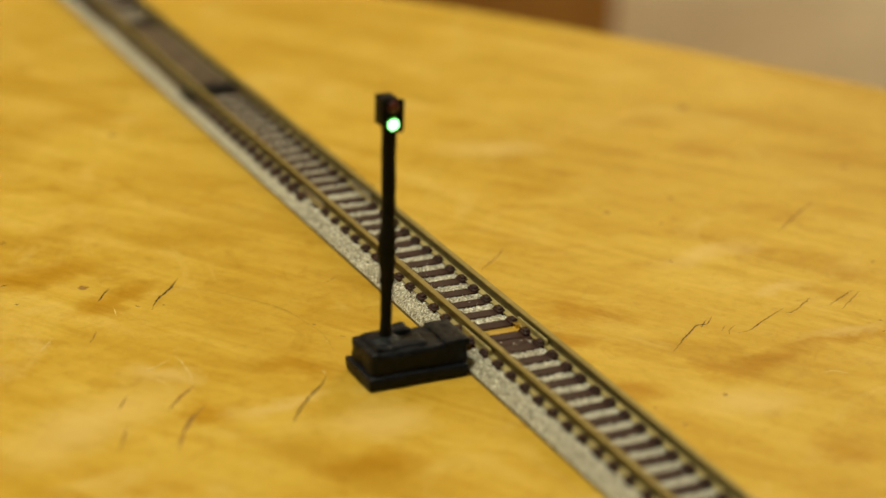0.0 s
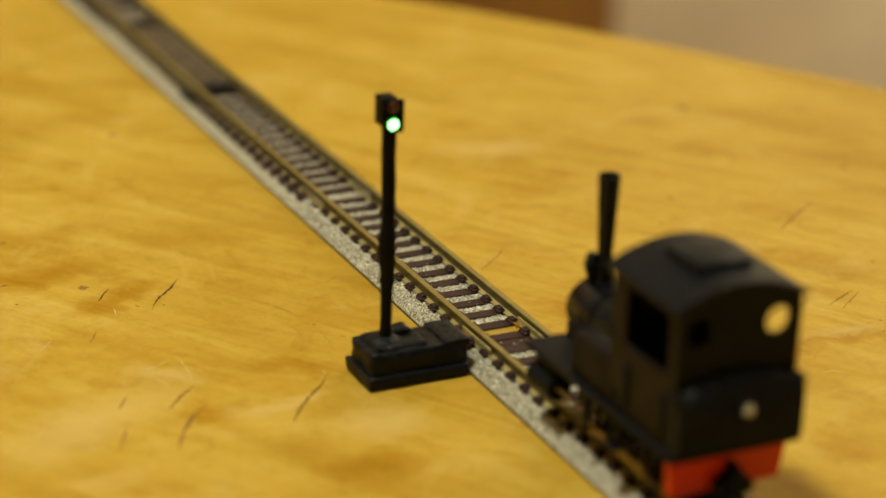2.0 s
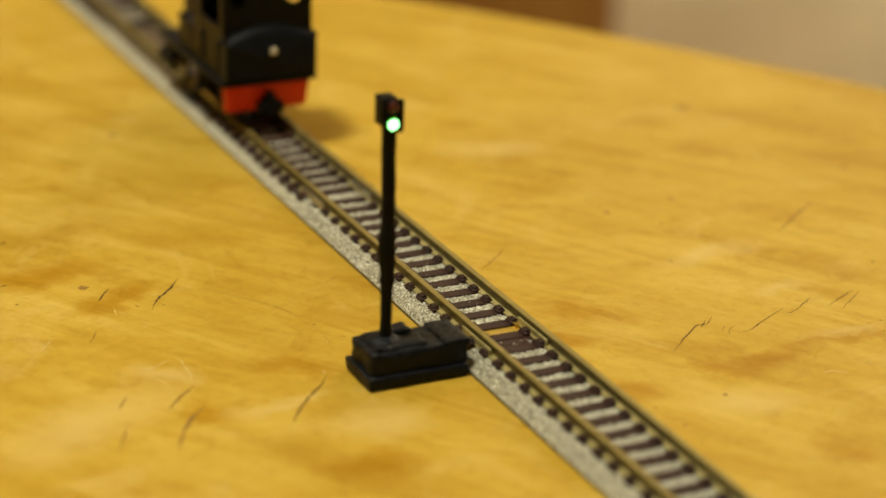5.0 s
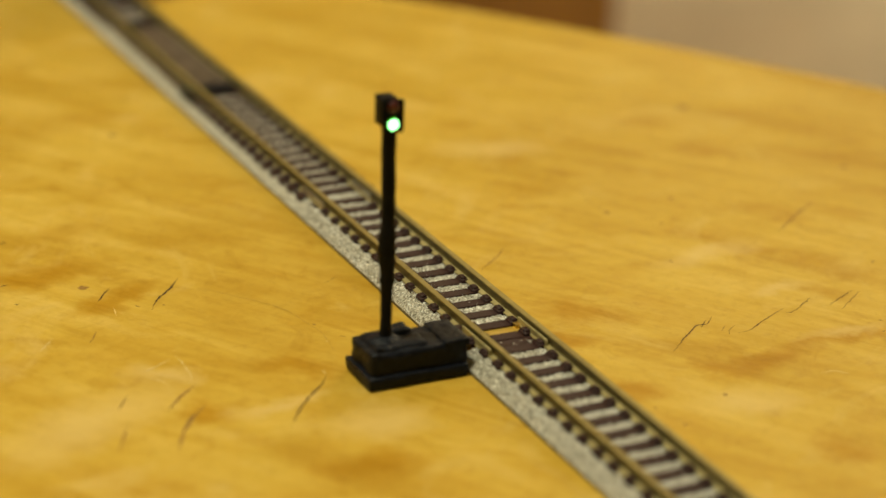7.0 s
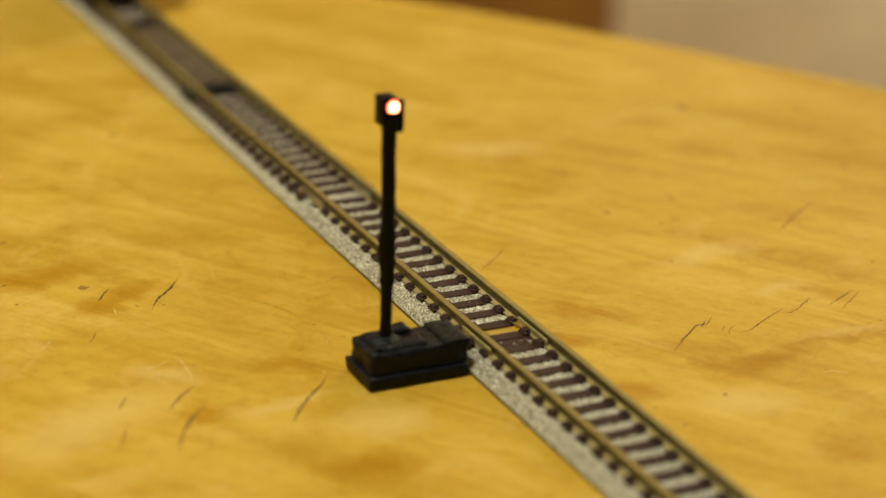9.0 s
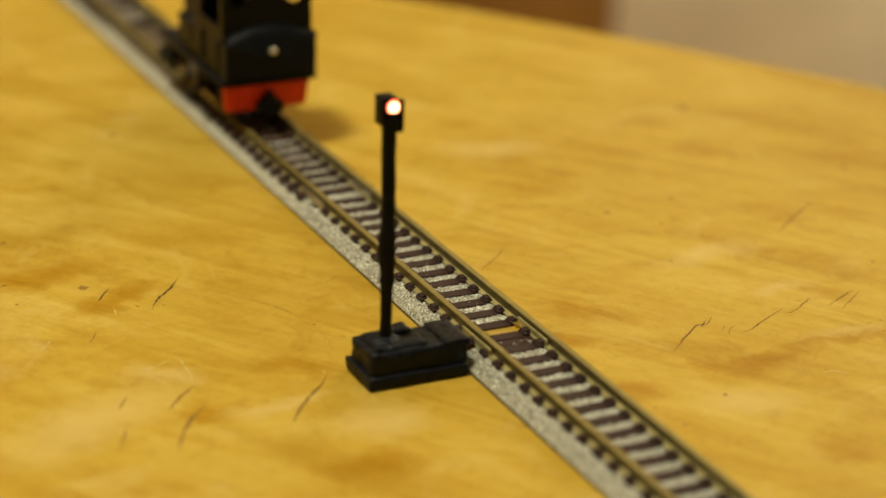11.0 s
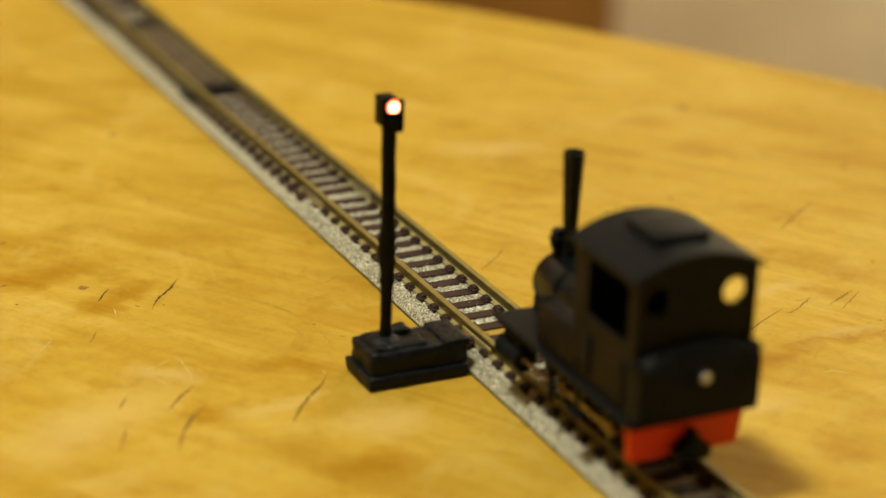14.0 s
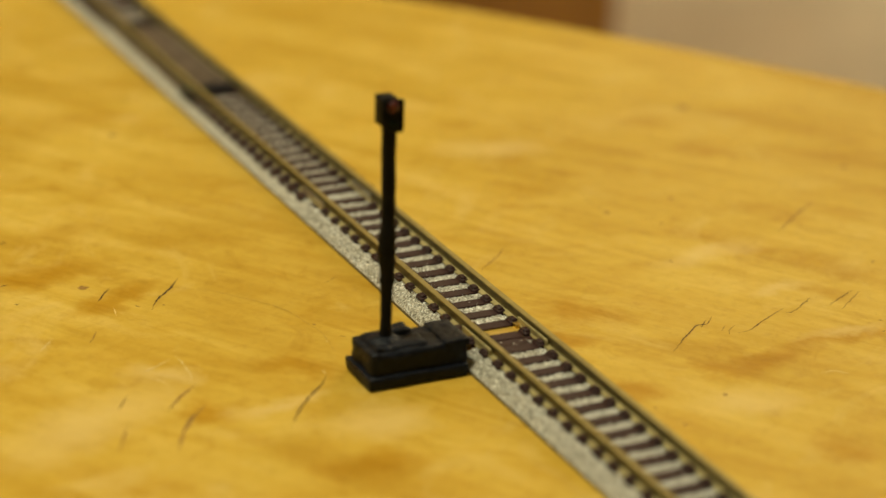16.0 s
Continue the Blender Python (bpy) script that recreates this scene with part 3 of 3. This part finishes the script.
def build_loco():
    t = thing("steam_locomotive", "small black model tank locomotive with a red buffer beam", "model locomotive")
    # cab: back and front sheets with round windows, side sheets with open doorways, curved roof with a hatch
    for name, x0, x1, z0 in (("cab_back", 0.4, 1.1, 15.0), ("cab_front", 16.6, 17.3, 15.0)):
        bm = bmesh.new()
        add_prism(bm, [(9.45, z0)] + arch(9.45, 35.6, 37.8) + [(-9.45, z0)], x0, x1)
        sheet = part(name, bm, LOCO_BLACK, t)
        bm = bmesh.new()
        for s in (-1, 1) if name == "cab_back" else ():
            add_tube(bm, (x0 - 3, s * 6.15, 32.1), (x1 + 3, s * 6.15, 32.1), 2.0, n=32)
        if name == "cab_front":
            add_tube(bm, (x0 - 3, 6.15, 32.1), (x1 + 3, 6.15, 32.1), 0.5, n=16)
            add_tube(bm, (x0 - 3, -1.5, 25.1), (x1 + 3, -1.5, 25.1), 0.9, n=20)
        cut(sheet, part("tool", bm, LOCO_BLACK))
    for s in (-1, 1):
        bm = bmesh.new()
        y0, y1 = sorted((s * 8.9, s * 9.6))
        add_box(bm, -1.6, 17.5, y0, y1, 15.0, 35.6, 0.12)
        side = part("cab_side", bm, LOCO_WORN, t)
        bm = bmesh.new()
        add_box(bm, 2.3, 13.6, y0 - 3, y1 + 3, 25.6, 34.4, 0.9, 3)
        add_box(bm, -6.0, 0.2, y0 - 3, y1 + 3, 24.4, 40)
        cut(side, part("tool", bm, LOCO_WORN))
        for x, w in ((3.0, 0.6), (12.9, 0.85)):
            bm = bmesh.new()
            add_box(bm, x - w, x + w, min(s * 9.3, s * 10.0), max(s * 9.3, s * 10.0), 16.4, 22.8, 0.22)
            part("handrail", bm, LOCO_BLACK, side)
    bm = bmesh.new()
    roof = arch(10.3, 35.9, 38.7, 20)
    add_prism(bm, roof + [(y, z - 0.55) for y, z in reversed(roof)], -0.4, 18.6)
    roof_ob = part("cab_roof", bm, LOCO_BLACK, t, "curved black cab roof")
    bm = bmesh.new()
    add_box(bm, 4.8, 13.5, -4.3, 4.3, 37.4, 39.6, 0.25)
    part("roof_hatch", bm, LOCO_BLACK, roof_ob)
    # bunker behind the cab, with an arched top
    bm = bmesh.new()
    rings = []
    for x, drop in ((1.2, 0.0), (0.2, 0.12), (-0.7, 0.45), (-1.4, 1.0), (-1.9, 1.75), (-2.2, 2.6)):
        outline = [(9.9 - 0.06 * drop, 15.6)] + arch(9.9 - 0.06 * drop, 23.6 - 0.35 * drop, 26.4 - drop, 20) + [(-9.9 + 0.06 * drop, 15.6)]
        rings.append([bm.verts.new((x, y, z)) for y, z in outline])
    for a, b in zip(rings, rings[1:]):
        for k in range(len(a)):
            bm.faces.new((a[k], a[(k + 1) % len(a)], b[(k + 1) % len(a)], b[k]))
    bm.faces.new(rings[0][::-1])
    bm.faces.new(rings[-1])
    bmesh.ops.recalc_face_normals(bm, faces=bm.faces)
    bunker = part("coal_bunker", bm, LOCO_BLACK, t)
    for s in (-1, 1):
        bm = bmesh.new()
        add_box(bm, -2.0, 1.2, min(s * 9.7, s * 10.35), max(s * 9.7, s * 10.35), 23.3, 23.8, 0.2)
        part("bunker_lip", bm, LOCO_BLACK, bunker)
    bm = bmesh.new()
    add_lathe(bm, [(1.1, 0), (1.15, 1.25), (1.0, 1.35)], Matrix.Translation((-2.1, 0, 21.4)) @ pose(0, 0, 0, 0, -90, 0), 20)
    lamp = part("rear_lamp", bm, LOCO_BLACK, bunker, "small round rear lamp")
    bm = bmesh.new()
    bmesh.ops.create_uvsphere(bm, u_segments=16, v_segments=10, radius=0.88, matrix=Matrix.Translation((-3.4, 0, 21.4)) @ Matrix.Diagonal((0.45, 1, 1, 1)))
    part("lamp_lens", bm, LENS_PALE, bunker, "pale round lamp lens")
    # footplate, side tanks, boiler
    bm = bmesh.new()
    add_box(bm, -1.2, 40.6, -10.4, 10.4, 14.0, 15.0, 0.15)
    part("footplate", bm, LOCO_BLACK, t)
    for s in (-1, 1):
        bm = bmesh.new()
        y0, y1 = sorted((s * 6.2, s * 9.5))
        high = 21.8 if s > 0 else 19.6
        add_box(bm, 17.4, 28.4, y0, y1, 15.0, high, 0.3)
        tank = part("side_tank", bm, LOCO_WORN, t)
        bm = bmesh.new()
        add_box(bm, 28.1, 28.7, y0, y1 + 0.05, high - 0.7, high + 0.4, 0.15)
        part("tank_lip", bm, LOCO_WORN, tank)
        bm = bmesh.new()
        for k, (dx, dz) in enumerate(((0, 0), (0, 1.0))):
            add_box(bm, 13.9, 16.3, min(s * 9.48, s * 9.6), max(s * 9.48, s * 9.6), 16.6 + dz, 17.0 + dz)
        part("nameplate", bm, PLATE, t, "small worn plate with unreadable bars")
    bm = bmesh.new()
    along = Matrix.Diagonal((1, 1.1, 1, 1)) @ pose(0, 0, 20.2, 0, 90, 0)
    add_lathe(bm, [(4.6, 17.0), (4.6, 21.4), (4.3, 21.8), (4.3, 24.8), (4.5, 25.0), (4.5, 25.7), (4.3, 25.9), (4.3, 31.8), (4.55, 32.0), (4.55, 38.6), (4.2, 39.2), (2.0, 39.8)], along, 40)
    boiler = part("boiler", bm, LOCO_BOILER, t, "round black boiler with bands")
    bm = bmesh.new()
    add_lathe(bm, [(2.2, 23.6), (1.5, 25.4), (1.15, 27.0), (1.12, 29), (1.66, 41.0), (1.62, 41.2), (1.42, 41.2), (1.3, 39.8), (0.4, 39.7)], Matrix.Translation((36.6, 0, 0)), 28)
    part("chimney", bm, LOCO_BOILER, boiler, "tall tapered black chimney")
    bm = bmesh.new()
    add_tube(bm, (37.2, 1.7, 24), (37.2, 1.7, 28.9), 0.75, n=12)
    for z, r in ((26.3, 1.05), (27.3, 1.25), (28.3, 0.95)):
        add_lathe(bm, [(0.7, z - 0.5), (r, z - 0.3), (r, z + 0.3), (0.7, z + 0.5)], Matrix.Translation((37.2, 1.8, 0)), 10)
    add_tube(bm, (35.9, 0.7, 23.6), (35.9, 0.7, 27.6), 0.8, n=12)
    part("valve", bm, LOCO_BLACK, boiler)
    box_part("smokebox_saddle", (33, 40, -4, 4, 14.8, 17.5), LOCO_BLACK, t, "", 0.3)
    # frames, beams, couplers
    bm = bmesh.new()
    add_box(bm, 1.5, 36.5, -3.4, 3.4, 6.2, 14.1, 0.2)
    part("chassis", bm, LOCO_BLACK, t)
    for x0, x1, name in ((0.4, 2.2, "rear_buffer_beam"),):
        bm = bmesh.new()
        add_prism(bm, [(9.3, 13.3), (8.9, 8.1), (-8.4, 8.1), (-9.3, 13.3)], x0, x1)
        bmesh.ops.bevel(bm, geom=bm.edges[:], offset=0.15, segments=1, affect="EDGES")
        part(name, bm, BEAM_RED, t, "orange-red painted buffer beam")
    for x, d, name in ((0.4, -1, "rear_coupler"), (40.2, 1, "front_coupler")):
        bm = bmesh.new()
        a, b = sorted((x, x + d * 2.6))
        add_box(bm, a, b, -2.7, 2.7, 8.0, 10.0, 0.3)
        add_box(bm, a, b, -1.5, 1.5, 9.6, 10.9, 0.25)
        add_box(bm, a, b, -0.55, 0.55, 10.5, 12.4, 0.25)
        part(name, bm, LOCO_BLACK, t, "black hook coupler block")
    movers = []
    # wheels with spokes and cranks
    for x in AXLES:
        for s in (-1, 1):
            bm = bmesh.new()
            m = pose(0, s * 5.0, 0, -90 * s, 0, 0)
            add_lathe(bm, [(WHEEL_R + 0.55, -1.1), (WHEEL_R + 0.55, -0.6), (WHEEL_R, -0.5), (WHEEL_R, 0.9), (3.2, 0.9), (3.1, 0.3), (1.1, 0.3), (1.0, 1.3), (0.3, 1.4)], m, 32)
            wheel = part("wheel", bm, WHEEL_STEEL, t, "steel wheel with dark spokes")
            wheel.location = (x * MM, 0, (RAIL_TOP + WHEEL_R) * MM)
            for k in range(8):
                a = math.pi * k / 4
                bm = bmesh.new()
                add_tube(bm, (0.9 * math.cos(a), s * 5.6, 0.9 * math.sin(a)), (3.3 * math.cos(a), s * 5.6, 3.3 * math.sin(a)), 0.34, 0.26, 8)
                part("spoke", bm, LOCO_BLACK, wheel)
            bm = bmesh.new()
            add_tube(bm, (CRANK, s * 5.9, 0), (CRANK, s * 8.3, 0), 0.4, n=12)
            part("crank_pin", bm, ROD_METAL, wheel)
            movers.append(("wheel", wheel, x))
    for s in (-1, 1):
        bm = bmesh.new()
        add_box(bm, AXLES[0], AXLES[1], s * 7.6 - 0.3, s * 7.6 + 0.3, -0.55, 0.55, 0.1)
        for x in AXLES:
            add_tube(bm, (x, s * 7.6 - 0.4, 0), (x, s * 7.6 + 0.4, 0), 1.05, n=18)
        rod = part("coupling_rod", bm, ROD_METAL, t, "brassy metal coupling rod")
        movers.append(("rod", rod, 0))
        bm = bmesh.new()
        add_lathe(bm, [(1.8, 33.4), (2.05, 33.6), (2.05, 40.2), (1.8, 40.5)], pose(0, s * 8.3, 9.6, 0, 90, 0), 24)
        add_box(bm, 34, 39.8, min(s * 6.4, s * 9), max(s * 6.4, s * 9), 11.0, 14.1, 0.3)
        cyl = part("cylinder", bm, LOCO_BLACK, t, "black steam cylinder")
        bm = bmesh.new()
        add_tube(bm, (24.5, s * 8.6, 9.8), (34, s * 8.6, 9.8), 0.45, n=12)
        part("slide_bar", bm, ROD_METAL, cyl)
        bm = bmesh.new()
        add_box(bm, 23.2, 24.2, s * 9.2 - 0.4, s * 9.2 + 0.4, 7.4, 14.1, 0.15)
        part("hanger", bm, LOCO_BLACK, t)
        for x in (15.0,):
            bm = bmesh.new()
            add_box(bm, x - 0.4, x + 0.4, s * 9.6 - 0.3, s * 9.6 + 0.3, 9.6, 14.1, 0.1)
            add_box(bm, x - 1.6, x + 1.6, s * 9.6 - 0.9, s * 9.6 + 0.9, 9.2, 9.7, 0.1)
            part("step", bm, LOCO_BLACK, t)
    return t, movers


loco, loco_movers = build_loco()


# ---- things beyond the table ----
def build_cabinet():
    t = thing("cabinet", "orange-brown wooden cabinet against the wall", "cabinet")
    box_part("carcass", (780, 1130, -477, 300, DROP, 260), CABINET_WOOD, t, "", 6)
    return t


build_cabinet()

# ---- what moves ----
RUN = [(0, -182.6), (1.0, -123.8), (1.5, -94.5), (2, -64.8), (2.5, -35.8), (3, -5.8), (3.5, 23.2), (4, 52.7), (6.3, 190.0), (6.4, 197.0), (6.5, 203.5), (7.0, 225.0), (7.5, 236.0), (8.0, 239.5),
       (8.4, 236.0), (8.8, 224.0), (9.2, 205.5), (11.5, 83.8), (12, 54.9), (12.5, 26.8), (13, 0.0), (13.5, -26.6), (14, -54.0), (14.5, -80.8), (15, -107.2), (15.5, -132.6), (16, -158.0)]


def place_at(t):
    """Where the locomotive stands on the track at t seconds, in millimetres (a smooth curve through RUN)."""
    ts, ss = [r[0] for r in RUN], [r[1] for r in RUN]
    slope = [(ss[k + 1] - ss[k]) / (ts[k + 1] - ts[k]) for k in range(len(ts) - 1)]
    tangent = [slope[0]] + [0 if a * b <= 0 else 2 * a * b / (a + b) for a, b in zip(slope, slope[1:])] + [slope[-1]]
    k = max(i for i in range(len(ts) - 1) if ts[i] <= t + 1e-9)
    h = ts[k + 1] - ts[k]
    u = (t - ts[k]) / h
    return ((2 * u ** 3 - 3 * u ** 2 + 1) * ss[k] + (u ** 3 - 2 * u ** 2 + u) * h * tangent[k] + (3 * u ** 2 - 2 * u ** 3) * ss[k + 1] + (u ** 3 - u ** 2) * h * tangent[k + 1])


def motions():
    times = [k / 15 for k in range(241)]
    walk(loco, [(t, pose(place_at(t) * MM, 0, 0)) for t in times])
    for kind, ob, x in loco_movers:
        rows = []
        for t in times:
            a = place_at(t) / WHEEL_R - math.pi / 2
            if kind == "wheel":
                rows.append((t, pose(x * MM, 0, (RAIL_TOP + WHEEL_R) * MM, 0, math.degrees(a), 0)))
            else:
                rows.append((t, pose(CRANK * math.cos(a) * MM, 0, (RAIL_TOP + WHEEL_R - CRANK * math.sin(a)) * MM)))
        walk(ob, rows)
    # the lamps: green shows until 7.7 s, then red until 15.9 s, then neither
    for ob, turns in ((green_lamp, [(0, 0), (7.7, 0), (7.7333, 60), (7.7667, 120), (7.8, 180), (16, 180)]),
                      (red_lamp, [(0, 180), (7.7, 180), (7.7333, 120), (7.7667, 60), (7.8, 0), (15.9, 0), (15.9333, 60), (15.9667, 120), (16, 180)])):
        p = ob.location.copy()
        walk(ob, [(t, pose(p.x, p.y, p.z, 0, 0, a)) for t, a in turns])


motions()
